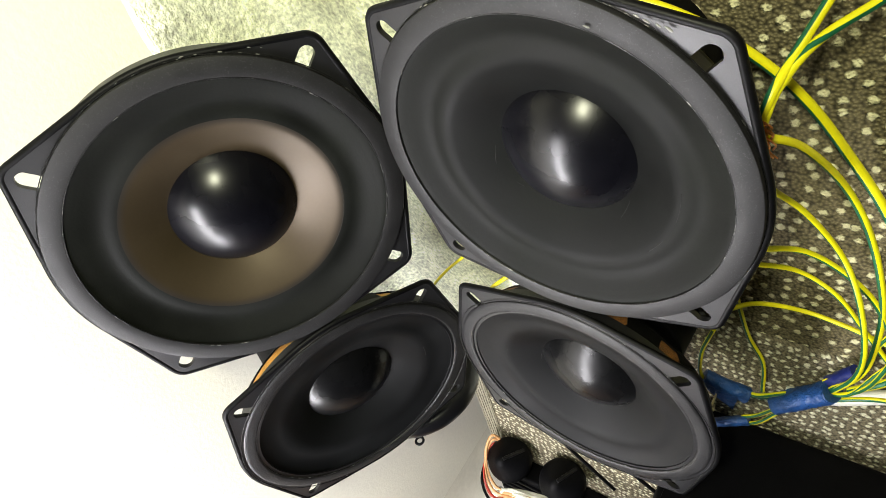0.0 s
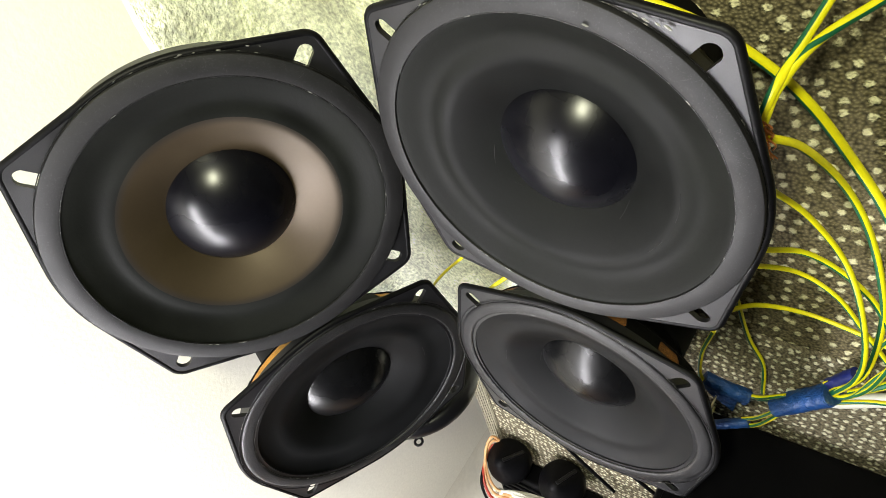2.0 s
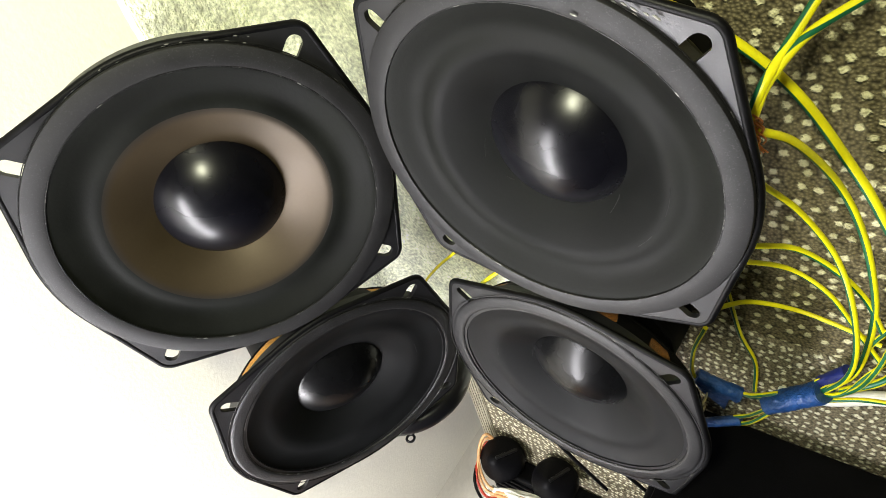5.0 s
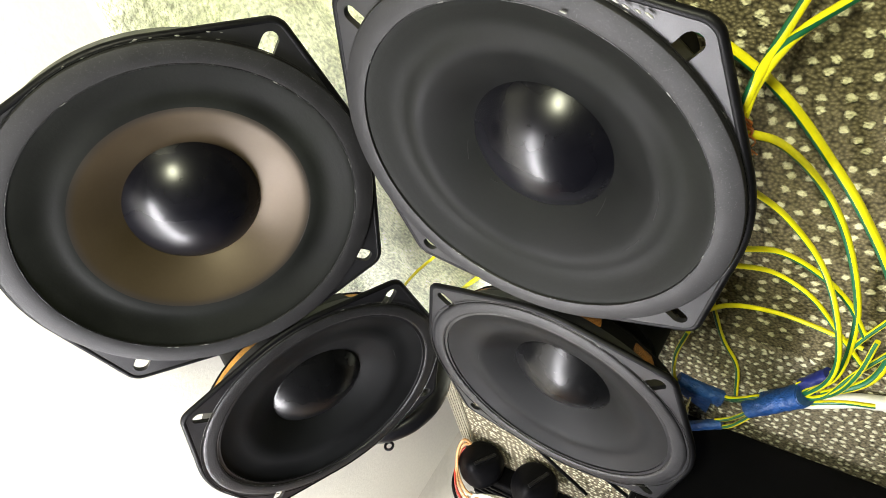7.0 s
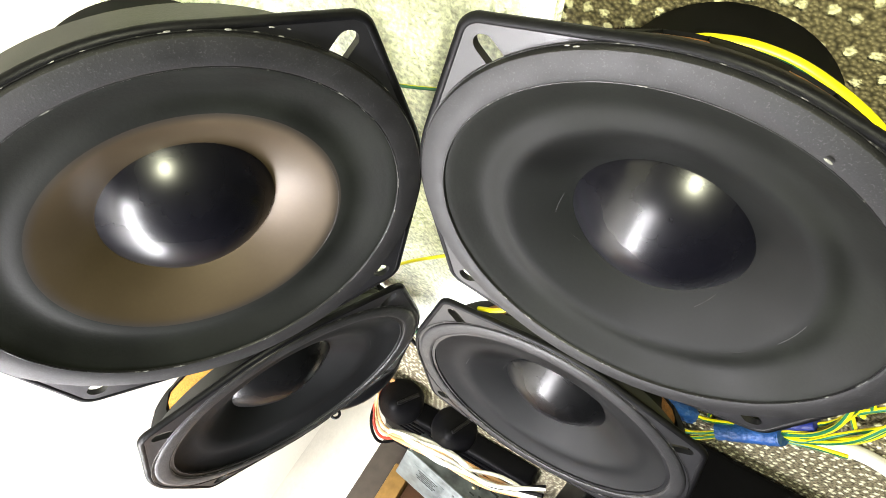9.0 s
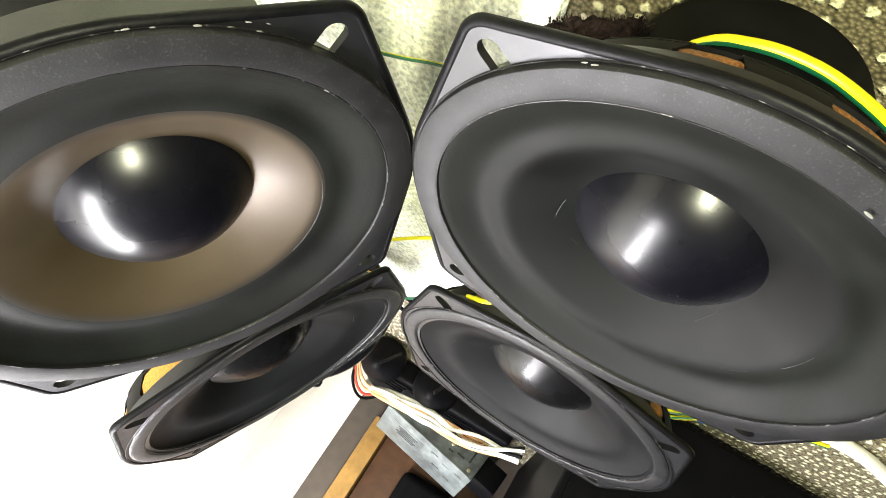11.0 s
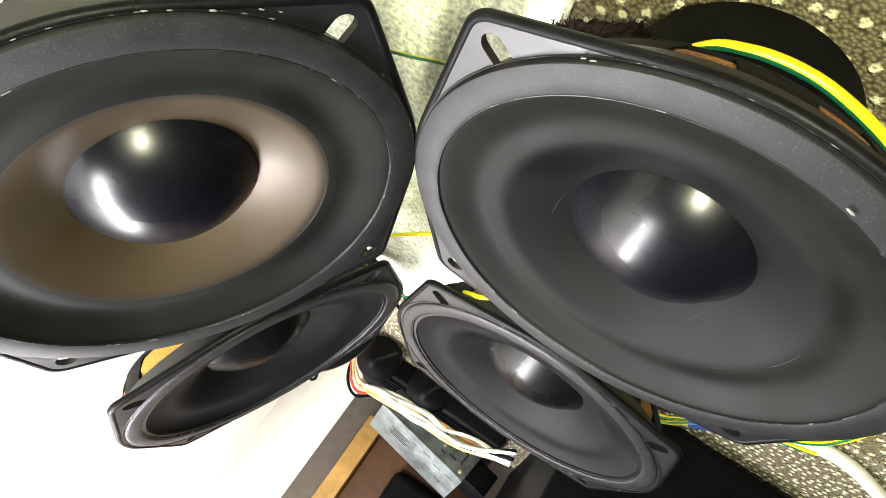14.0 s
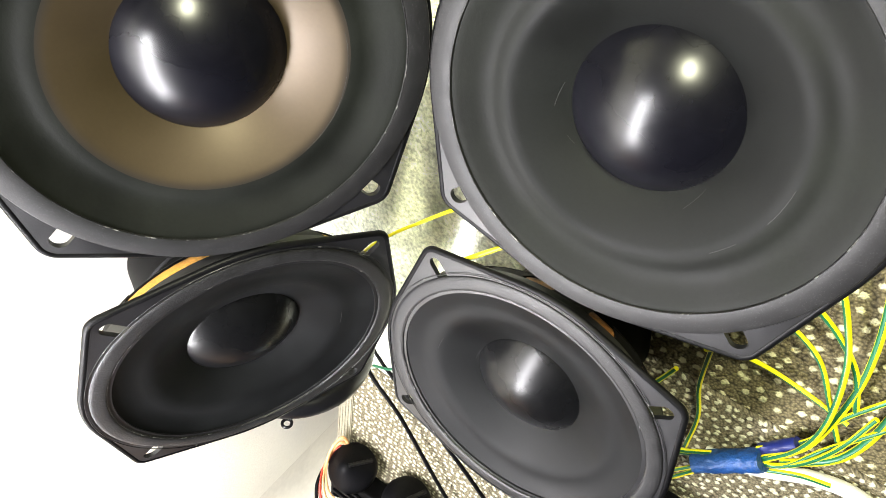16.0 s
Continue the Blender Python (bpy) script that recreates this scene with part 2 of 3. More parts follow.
# ---- mesh helpers ----
def mesh_ob(name, bm, mats, parent=None, label="", smooth=True):
    me = bpy.data.meshes.new(name)
    bmesh.ops.recalc_face_normals(bm, faces=bm.faces)
    bm.to_mesh(me)
    bm.free()
    for m in mats if isinstance(mats, (list, tuple)) else [mats]:
        me.materials.append(m)
    if smooth:
        me.polygons.foreach_set("use_smooth", [True] * len(me.polygons))
        me.set_sharp_from_angle(angle=radians(38))
    ob = new(name, me)
    if parent:
        ob.parent = parent
    return tagged(ob, label=label)


def part(name, bm, mats, parent, label=""):
    return mesh_ob(name, bm, mats, parent, label)


def lathe(profile, steps=96, closed=False):
    """Turns (radius, depth) pairs about the depth axis y."""
    bm = bmesh.new()
    rings = []
    for r, y in profile:
        if r < 1e-6:
            rings.append([bm.verts.new((0, y, 0))])
        else:
            rings.append([bm.verts.new((r * math.cos(a), y, r * math.sin(a))) for a in (2 * math.pi * k / steps for k in range(steps))])
    pairs = list(zip(rings, rings[1:])) + ([(rings[-1], rings[0])] if closed else [])
    for a, b in pairs:
        for k in range(steps):
            j = (k + 1) % steps
            if len(a) == 1 and len(b) > 1:
                bm.faces.new((a[0], b[k], b[j]))
            elif len(b) == 1 and len(a) > 1:
                bm.faces.new((a[k], b[0], a[j]))
            elif len(a) > 1:
                bm.faces.new((a[k], b[k], b[j], a[j]))
    return bm


def smooth_path(points, steps=8):
    """A Catmull-Rom line through a few points."""
    p = [Vector(q) for q in points]
    p = [p[0] * 2 - p[1]] + p + [p[-1] * 2 - p[-2]]
    out = []
    for i in range(1, len(p) - 2):
        for k in range(steps):
            t = k / steps
            a, b, c, d = p[i - 1], p[i], p[i + 1], p[i + 2]
            out.append(0.5 * (2 * b + (c - a) * t + (2 * a - 5 * b + 4 * c - d) * t * t + (3 * b - a - 3 * c + d) * t ** 3))
    return out + [p[-2]]


def sweep(points, radius, sides=12, stripe=0.0, twist=0.0, phase=0.0, flat=1.0, wobble=0.0, face=None):
    """A tube along a line; the share `stripe` of its girth takes the second material."""
    bm = bmesh.new()
    line = [Vector(q) for q in points]
    ref = Vector((0.3, -0.5, 0.81))
    rings, run = [], 0.0
    for i, q in enumerate(line):
        d = (line[min(i + 1, len(line) - 1)] - line[max(i - 1, 0)]).normalized()
        ref = face if face else ref
        a = ref - d * ref.dot(d)
        a.normalize()
        ref = a
        b = d.cross(a)
        run += (q - line[i - 1]).length if i else 0
        turn = phase + twist * run
        ring = []
        for k in range(sides):
            ang = 2 * math.pi * k / sides + turn
            rr = radius * (1 + wobble * noise.noise(Vector((q.x * 300 + k, q.y * 300, q.z * 300))))
            ring.append(bm.verts.new(q + a * (rr * math.cos(ang)) + b * (rr * flat * math.sin(ang))))
        rings.append(ring)
    for r, s in zip(rings, rings[1:]):
        for k in range(sides):
            f = bm.faces.new((r[k], r[(k + 1) % sides], s[(k + 1) % sides], s[k]))
            f.material_index = 1 if k < stripe * sides else 0
    bm.faces.new(rings[0][::-1])
    bm.faces.new(rings[-1])
    return bm


def box(sx, sy, sz, bevel=0.002, centre=(0, 0, 0), segments=2):
    bm = bmesh.new()
    bmesh.ops.create_cube(bm, size=1.0)
    bmesh.ops.scale(bm, vec=(sx, sy, sz), verts=bm.verts)
    if bevel:
        bmesh.ops.bevel(bm, geom=bm.edges[:], offset=bevel, segments=segments, profile=0.6, affect="EDGES")
    bmesh.ops.translate(bm, vec=centre, verts=bm.verts)
    return bm


def uv_pose(u, v, z, rx=0, ry=0, rz=0):
    p = at(u, v, z)
    return pose(p.x, p.y, p.z, 0, 0, TURN_UV) @ pose(0, 0, 0, rx, ry, rz)


# ---- the setting ----
def slab(name, u0, u1, v0, v1, z0, z1, mat, bevel=0.0):
    ob = mesh_ob(name, box(u1 - u0, v1 - v0, z1 - z0, bevel), mat)
    ob.matrix_world = uv_pose((u0 + u1) / 2, (v0 + v1) / 2, (z0 + z1) / 2)
    return ob


tagged(slab("floor", -0.16, 2.2, -2.4, 0.75, -0.06, 0.0, FLOOR), "plain dark brown laminate floor", "floor", kind="structure")
# unseen ceiling, added to close the room and bounce light
tagged(slab("ceiling", -0.30, 2.3, -2.5, 0.85, 2.4, 2.5, CEILING), "plain white ceiling, unseen, added to close the room", "ceiling", kind="structure")
tagged(slab("wall_left", -0.30, -0.16, -2.5, 0.85, -0.06, 2.4, WALL), "plain cream painted wall behind the drivers", "wall", kind="structure")
# the other three walls stay out of view, added for the same bounce
tagged(slab("added_wall_back", -0.16, 2.3, 0.75, 0.85, -0.06, 2.4, WALL), "plain cream painted wall", "wall", kind="structure")
tagged(slab("added_wall_right", 2.2, 2.3, -2.5, 0.75, -0.06, 2.4, WALL), "plain cream painted wall", "wall", kind="structure")
tagged(slab("added_wall_front", -0.16, 2.2, -2.5, -2.4, -0.06, 2.4, WALL), "plain cream painted wall", "wall", kind="structure")


def cove():
    """A skirting that rounds from the wall out to the floor."""
    bm = bmesh.new()
    prof = [(-0.164, 0.0), (-0.164, 0.092)] + [(-0.1604 + 0.052 * (1 - math.cos(a)), 0.088 * (1 - math.sin(a))) for a in (math.pi / 2 * k / 14 for k in range(15))]
    rings = [[bm.verts.new((u, v, z)) for u, z in prof] for v in (-2.4, -1.0, 0.74)]
    for a, c in zip(rings, rings[1:]):
        for k in range(len(prof)):
            bm.faces.new((a[k], a[(k + 1) % len(prof)], c[(k + 1) % len(prof)], c[k]))
    bm.faces.new(rings[0])
    bm.faces.new(rings[-1])
    ob = mesh_ob("baseboard", bm, SHADED_BASEBOARD)
    ob.matrix_world = uv_pose(0, 0, 0)
    return tagged(ob, "white coved baseboard along the cream wall, its paint toned for shade", "baseboard", kind="structure")


cove()


def upholstered_seat():
    root = tagged(new("sofa"), "sofa end in dark brown cloth with pale woven dots", "sofa")
    root.matrix_world = uv_pose(0, 0, 0)
    part("seat_side", box(1.115, 0.45, 0.466, 0.003, (0.4425, 0.338, 0.233), 3), UPHOLSTERY_LOW_LIT, root)
    part("back_panel", box(1.040, 0.40, 0.434, 0.003, (0.480, 0.313, 0.683), 3), UPHOLSTERY, root)
    strip = part("edge_strip", box(0.016, 0.0016, 0.41, 0.0006, (-0.1080, 0.1124, 0.205)), TRIM, root, "plain grey binding along the seam")
    for k in range(5):
        part("stitch_ridge", box(0.0016, 0.0012, 0.405, 0.0004, (-0.1145 + 0.0032 * k, 0.1114, 0.205)), TRIM, strip)
    return root


upholstered_seat()


def plush_throw():
    """A thick pale cloth hung into the corner behind the drivers."""
    path = [(-0.153, 0.024), (-0.151, 0.06), (-0.149, 0.085), (-0.138, 0.103), (-0.115, 0.1095), (-0.08, 0.1085), (-0.04, 0.1095), (-0.006, 0.1085), (0.055, 0.1090)]
    line = smooth_path([(u, v, 0) for u, v in path], 10)
    bm = bmesh.new()
    rows = []
    n = 90

    def reach(u, z):
        wide = min(1.0, max(0.0, (0.605 - z) / 0.04))
        return u if u < -0.05 else -0.05 + (u + 0.05) * (0.42 + 0.58 * wide)

    for k in range(n + 1):
        z = 0.312 + 0.668 * k / n
        row = []
        for i, q in enumerate(line):
            ripple = 0.0016 * math.sin(i * 0.5 + z * 9) + 0.0012 * noise.noise(Vector((i * 0.4, z * 60, 1)))
            row.append(bm.verts.new((reach(q.x, z) + ripple * 0.5, q.y - abs(ripple), z)))
        rows.append(row)
    for a, b in zip(rows, rows[1:]):
        for i in range(len(line) - 1):
            bm.faces.new((a[i], a[i + 1], b[i + 1], b[i]))
    bmesh.ops.recalc_face_normals(bm, faces=bm.faces)
    bmesh.ops.solidify(bm, geom=bm.faces[:], thickness=0.003)
    root = tagged(new("throw"), "pale plush throw hung in the corner behind the drivers", "throw")
    root.matrix_world = uv_pose(0, 0, 0)
    part("cloth", bm, PLUSH, root)
    for q in (line[0], line[-1]):
        edge = [(reach(q.x, 0.312 + 0.668 * k / 60) + 0.0008 * math.sin(k * 1.3), q.y + 0.0005 * math.sin(k * 0.9), 0.312 + 0.668 * k / 60) for k in range(61)]
        part("side_hem", sweep(edge, 0.0024, 8, wobble=0.5), PLUSH, root)
    part("bottom_hem", sweep([(q.x, q.y, 0.312) for q in line], 0.0024, 8, wobble=0.5), PLUSH, root)
    return root


plush_throw()

# ---- loudspeaker drivers ----
DRIVERS = [
    (-0.0690, 0.0038, 0.6242, -2.06, -0.65, 28.66),
    (0.0690, -0.0038, 0.6339, 0.98, -0.48, -28.47),
    (-0.0651, 0.0098, 0.4671, 6.18, -0.21, 37.51),
    (0.0638, 0.0036, 0.4687, 0.82, 2.22, -30.24),
]

RIM, SLOT = 0.0780, 0.0798


def flange_outline():
    """The convex outline of a round plate with four rounded corner ears."""
    pts = [(RIM * math.cos(2 * math.pi * k / 120), RIM * math.sin(2 * math.pi * k / 120)) for k in range(120)]
    for sx, sz in ((1, 1), (-1, 1), (-1, -1), (1, -1)):
        cx, cz, r = sx * 0.0583, sz * 0.0583, 0.0074
        pts += [(cx + r * math.cos(2 * math.pi * k / 40), cz + r * math.sin(2 * math.pi * k / 40)) for k in range(40)]
    pts.sort()

    def half(seq):
        out = []
        for p in seq:
            while len(out) > 1 and (out[-1][0] - out[-2][0]) * (p[1] - out[-2][1]) - (out[-1][1] - out[-2][1]) * (p[0] - out[-2][0]) <= 1e-12:
                out.pop()
            out.append(p)
        return out[:-1]

    return half(pts) + half(pts[::-1])


def slot_outline(angle):
    """A long hole that points to the plate's middle."""
    c, s = math.cos(angle), math.sin(angle)
    pts = []
    for k in range(20):
        a = 2 * math.pi * k / 20
        x, y = 0.0034 * math.cos(a) + (0.0024 if math.cos(a) > 0 else -0.0046), 0.0034 * math.sin(a)
        pts.append(((SLOT + x) * c - y * s, (SLOT + x) * s + y * c))
    return pts


def flange_mesh():
    bm = bmesh.new()
    edges = []
    loops = [flange_outline()] + [slot_outline(math.pi / 4 + k * math.pi / 2) for k in range(4)]
    loops.append([(0.066 * math.cos(2 * math.pi * k / 96), 0.066 * math.sin(2 * math.pi * k / 96)) for k in range(96)])
    for loop in loops:
        vs = [bm.verts.new((x, 0, z)) for x, z in loop]
        es = [bm.edges.new((vs[k], vs[(k + 1) % len(vs)])) for k in range(len(vs))]
        edges += es
    bmesh.ops.triangle_fill(bm, use_beauty=True, use_dissolve=False, edges=edges)
    bmesh.ops.recalc_face_normals(bm, faces=bm.faces)
    front = bm.faces[:]
    if front[0].normal.y > 0:
        bmesh.ops.reverse_faces(bm, faces=front)
    made = bmesh.ops.extrude_face_region(bm, geom=front)
    moved = [g for g in made["geom"] if isinstance(g, bmesh.types.BMVert)]
    bmesh.ops.translate(bm, vec=(0, 0.0024, 0), verts=moved)
    return bm


def rim_lip():
    """The rolled edge of the plate."""
    pts = flange_outline()
    pts = [(x * 0.996, 0.0012, z * 0.996) for x, z in pts]
    line = []
    for a, b in zip(pts, pts[1:] + pts[:1]):
        n = max(1, int((Vector(b) - Vector(a)).length / 0.006))
        line += [Vector(a).lerp(Vector(b), k / n) for k in range(n)]
    return sweep(line + [line[0]], 0.0016, 10)


def basket_leg(angle):
    """One short upright between the plate and the basket's shell."""
    bm = bmesh.new()
    rows = []
    for r, y, w in ((0.0735, 0.008, 0.15), (0.0726, 0.012, 0.12), (0.0672, 0.0215, 0.15)):
        rows.append([bm.verts.new((r * math.cos(angle + w * t), y, r * math.sin(angle + w * t))) for t in (-1, -0.5, 0, 0.5, 1)])
    for a, b in zip(rows, rows[1:]):
        for k in range(4):
            bm.faces.new((a[k], a[k + 1], b[k + 1], b[k]))
    bmesh.ops.recalc_face_normals(bm, faces=bm.faces)
    bmesh.ops.solidify(bm, geom=bm.faces[:], thickness=0.0016)
    return bm


def basket_band(a0, a1):
    """A stretch of the basket's drawn wall that stands out behind the plate."""
    bm = bmesh.new()
    rows = []
    for k in range(25):
        a = radians(a0 + (a1 - a0) * k / 24)
        rows.append([bm.verts.new((r * math.cos(a), y, r * math.sin(a))) for r, y in ((0.0776, 0.0026), (0.0774, 0.0118), (0.0762, 0.0126), (0.0756, 0.0118), (0.0758, 0.0026))])
    for p, q in zip(rows, rows[1:]):
        for k in range(5):
            bm.faces.new((p[k], p[(k + 1) % 5], q[(k + 1) % 5], q[k]))
    bm.faces.new(rows[0])
    bm.faces.new(rows[-1])
    return bm


def scuff_glint(a0, a1, r0, r1, depth, width):
    """A faint raised line along a cone, for scratches and painted glints."""
    line = []
    for k in range(9):
        t = k / 8
        a, r = radians(a0 + (a1 - a0) * t), r0 + (r1 - r0) * t
        line.append((r * math.cos(a), depth(r) - 0.00005, r * math.sin(a)))
    return sweep(line, width, 6)


# the front's profile: the roll dips between the foam and the cone, the cone slopes down to the cap
ROLL_OUT, CONE_OUT, CAP_OUT, CAP_DEEP = 0.0682, 0.0490, 0.0289, 0.0152


def lip(low):
    """How deep the cone's outer edge lies: the lower two are smooth bowls."""
    return 0.0044 if low else 0.0032


def raw_depth(r, low):
    if r > CONE_OUT:
        t = (ROLL_OUT - r) / (ROLL_OUT - CONE_OUT)
        edge = 0.0002 if low else -0.0014
        return edge + (lip(low) - edge) * t + (0.0012 if low else 0.0026) * math.sin(math.pi * min(1, max(0, t)) ** 1.35) ** 1.25
    t = (CONE_OUT - r) / (CONE_OUT - CAP_OUT)
    return lip(low) + (CAP_DEEP - lip(low)) * (0.8 * t + 0.2 * t * t)


def front_depth(r, low):
    """Depth of roll and cone, with the glued joint between them eased over a few millimetres."""
    ease = min(0.0036, max(0.0, ROLL_OUT - r))
    return sum(raw_depth(r + ease * k / 8, low) for k in range(-8, 9)) / 17


def driver(label, cone_mat, spin, cap_mat, low, back_mat):
    root = tagged(new("loudspeaker_driver"), label, "loudspeaker", "four drivers in two stacked pairs")
    part("flange", flange_mesh(), STEEL, root)
    rim = part("rim", rim_lip(), EDGE, root, "rolled black edge")
    high = [(0.0771, 0.0005), (0.0771, -0.0017), (0.0768, -0.0021), (0.0760, -0.0023), (0.0722, -0.0025), (0.0692, -0.0025), (0.0686, -0.0023), (0.0683, -0.0018), (0.0682, -0.0010), (0.0681, 0.0024), (0.0696, 0.0034)]
    flat = [(0.0752, 0.0005), (0.0752, -0.0005), (0.0747, -0.0009), (0.0735, -0.0011), (0.0712, -0.0012), (0.0692, -0.0012), (0.0684, -0.0010), (0.0679, -0.0005), (0.0677, 0.0002), (0.0677, 0.0024), (0.0692, 0.0034)]
    part("gasket", lathe(flat if low else high, 112, True), FOAM_LOW if low else FOAM, root, "ring of speckled black foam")
    # thin rings carrying the painted glints and worn flecks
    for r, y in (((0.0768, -0.0007), (0.0680, -0.0006)) if low else ((0.0775, -0.0002), (0.0684, -0.0022))):
        ring = [(r * math.cos(2 * math.pi * k / 140), y, r * math.sin(2 * math.pi * k / 140)) for k in range(141)]
        part("glint_wear_edge", sweep(ring, 0.00022, 6, wobble=0.5), GLINT_WEAR, root, "thin line of painted glints and worn flecks")
    part("surround", lathe([(ROLL_OUT + 0.0008, 0.0002 if low else -0.0015)] + [(r, front_depth(r, low)) for r in (ROLL_OUT + (CONE_OUT - ROLL_OUT) * k / 32 for k in range(33))] + [(CONE_OUT - 0.0012, lip(low) + 0.0026)], 112), CONE_LOW if low else RUBBER, root, "soft black rubber roll")
    paper = part("cone", lathe([(r, front_depth(r, low)) for r in (CONE_OUT + (CAP_OUT - 0.0020 - CONE_OUT) * k / 30 for k in range(31))], 112), cone_mat, root)
    rise, sunk = (0.0140, 0.0008) if not low else (0.0104, 0.0006)
    big = (CAP_OUT ** 2 + rise ** 2) / (2 * rise)
    cap = [(CAP_OUT + 0.0006, CAP_DEEP + sunk + 0.0002), (CAP_OUT + 0.0002, CAP_DEEP + sunk - 0.0004)]
    for k in range(1, 21):
        a = math.asin(CAP_OUT / big) * (1 - k / 20)
        cap.append((big * math.sin(a), CAP_DEEP + sunk - 0.0005 - rise + big - big * math.cos(a)))
    part("dust_cap", lathe(cap, 112), cap_mat, root, "glossy black dome")
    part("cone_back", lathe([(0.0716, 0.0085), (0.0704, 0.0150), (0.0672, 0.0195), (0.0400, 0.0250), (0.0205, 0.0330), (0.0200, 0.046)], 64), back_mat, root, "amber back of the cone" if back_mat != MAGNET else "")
    spider = [(0.0200, 0.0330)]
    for k in range(1, 15):
        spider.append((0.0200 + 0.0012 * k, 0.0335 + (0.0013 if k % 2 else -0.0013)))
    part("spider", lathe(spider, 64), SPIDER, root, "corrugated amber cloth spider")
    part("basket_rim", lathe([(0.0742, 0.0020), (0.0738, 0.0100), (0.0728, 0.0105), (0.0728, 0.0020)], 96, True), STEEL, root)
    part("basket_shell", lathe([(0.0685, 0.0195), (0.0660, 0.0220), (0.0580, 0.0270), (0.0480, 0.0340), (0.0415, 0.0420), (0.0405, 0.0475), (0.0390, 0.0475), (0.0400, 0.0415), (0.0468, 0.0330), (0.0570, 0.0258), (0.0645, 0.0212), (0.0672, 0.0190)], 96, True), MAGNET, root)
    for k in range(14):
        if back_mat == SPIDER and k == 0:
            continue
        part("basket_arm", basket_leg(radians(spin + 360 * k / 14)), MAGNET, root)
    part("basket_plate", lathe([(0.0, 0.0465), (0.0410, 0.0465), (0.0420, 0.0475), (0.0420, 0.0510), (0.0, 0.0510)], 80), MAGNET, root)
    part("magnet", lathe([(0.0, 0.0510), (0.0405, 0.0510), (0.0414, 0.0518), (0.0414, 0.0732), (0.0405, 0.0740), (0.0, 0.0740)], 80), MAGNET, root, "thick black ring magnet")
    part("back_plate", lathe([(0.0, 0.0740), (0.0385, 0.0740), (0.0395, 0.0750), (0.0395, 0.0795), (0.0380, 0.0810), (0.0, 0.0810)], 80), MAGNET, root)
    for dx in (-0.006, 0.006):
        part("terminal", box(0.0008, 0.012, 0.004, 0.0002, (0.0665, 0.0235, dx)), BRASS, root, "tinned solder tag")
    return root, rim, paper


LABELS = [
    ("black loudspeaker driver with a brown cone, stacked by the wall", CONE_TAN),
    ("black loudspeaker driver, dark grey cone, stacked by the dotted sofa", CONE),
    ("black loudspeaker driver leaning forward under the brown-coned one", CONE_LOW),
    ("black loudspeaker driver, dark grey cone, standing on the black case", CONE_LOW),
]
SCUFF_GLINT = material("pale_scuff_glint", (0.013, 0.013, 0.013), 0.5, grain=0.3, grain_scale=900, stain=0.3, stain_scale=200)
# scratches and painted edge glints on the paper: turn and radius at both ends
SCUFF_GLINTS = [
    [(11, -28, 0.0478, 0.0500), (-28, -49, 0.0500, 0.0497)],
    [(-163, -178, 0.0338, 0.0315), (-142, -135, 0.0319, 0.0309), (-50, -34, 0.0341, 0.0308), (-42, -31, 0.0500, 0.0490), (-16, 1, 0.0500, 0.0490)],
    [(4, -8, 0.0490, 0.0500)],
    [(-176, -188, 0.0500, 0.0475), (-172, -190, 0.0305, 0.0290)],
]
GLUE = material("clear_glue", (0.16, 0.16, 0.15), 0.15, stain=0.1, stain_scale=300)
# dried glue beads on the rims of the upper two: place across, place up, size
BEADS = [
    [(0.0150, 0.0768, 0.8), (0.0200, 0.0755, 0.6), (0.0284, 0.0728, 0.9), (0.0388, 0.0700, 0.7), (0.0430, 0.0680, 0.5), (-0.0100, 0.0775, 0.5)],
    [(0.0381, 0.0692, 1.0), (0.0412, 0.0677, 1.2), (0.0443, 0.0667, 1.0), (0.0471, 0.0659, 1.3), (0.0241, 0.0662, 1.1), (-0.0345, 0.0690, 0.9), (-0.0366, 0.0685, 0.7), (-0.0745, 0.0177, 1.0), (-0.0742, 0.0150, 0.6)],
    [], [],
]


def glue_bead(x, z, size, seed):
    bm = bmesh.new()
    bmesh.ops.create_icosphere(bm, subdivisions=2, radius=0.00034 * size)
    for q in bm.verts:
        q.co *= 1 + 0.35 * noise.noise(q.co * 900 + Vector((seed, 0, 0)))
        q.co.y *= 0.7
        q.co.x *= 3.2
    bmesh.ops.rotate(bm, matrix=Matrix.Rotation(math.atan2(x, z), 3, "Y"), verts=bm.verts)
    bmesh.ops.translate(bm, vec=(x, -0.0012 - 0.002 * (math.hypot(x, z) < 0.0755), z), verts=bm.verts)
    return bm


for n, (row, (label, cone_mat)) in enumerate(zip(DRIVERS, LABELS)):
    # cone backs: one black, two darkened amber, to paint basket shade; one plain amber
    made, rim, paper = driver(label, cone_mat, (90, 89.5, 117, 62)[n], CAP_DULL if n > 1 else CAP, n > 1, (MAGNET, SPIDER_SHADED, SPIDER, SPIDER_SHADED)[n])
    if n == 0:
        part("basket_band", basket_band(56, 124), STEEL, made, "pressed wall of the basket")
    for k, (x, z, size) in enumerate(BEADS[n]):
        part("glue_bead", glue_bead(x, z, size, k), GLUE, rim, "shiny bead of dried glue")
    for a0, a1, r0, r1 in SCUFF_GLINTS[n]:
        part("scuff_glint", scuff_glint(a0, a1, min(r0, CONE_OUT - 0.0003), min(r1, CONE_OUT - 0.0003), lambda r: front_depth(r, n > 1), 0.00009), SCUFF_GLINT, paper, "pale scratch and glint line on the cone")
    made.matrix_world = pose(*row)

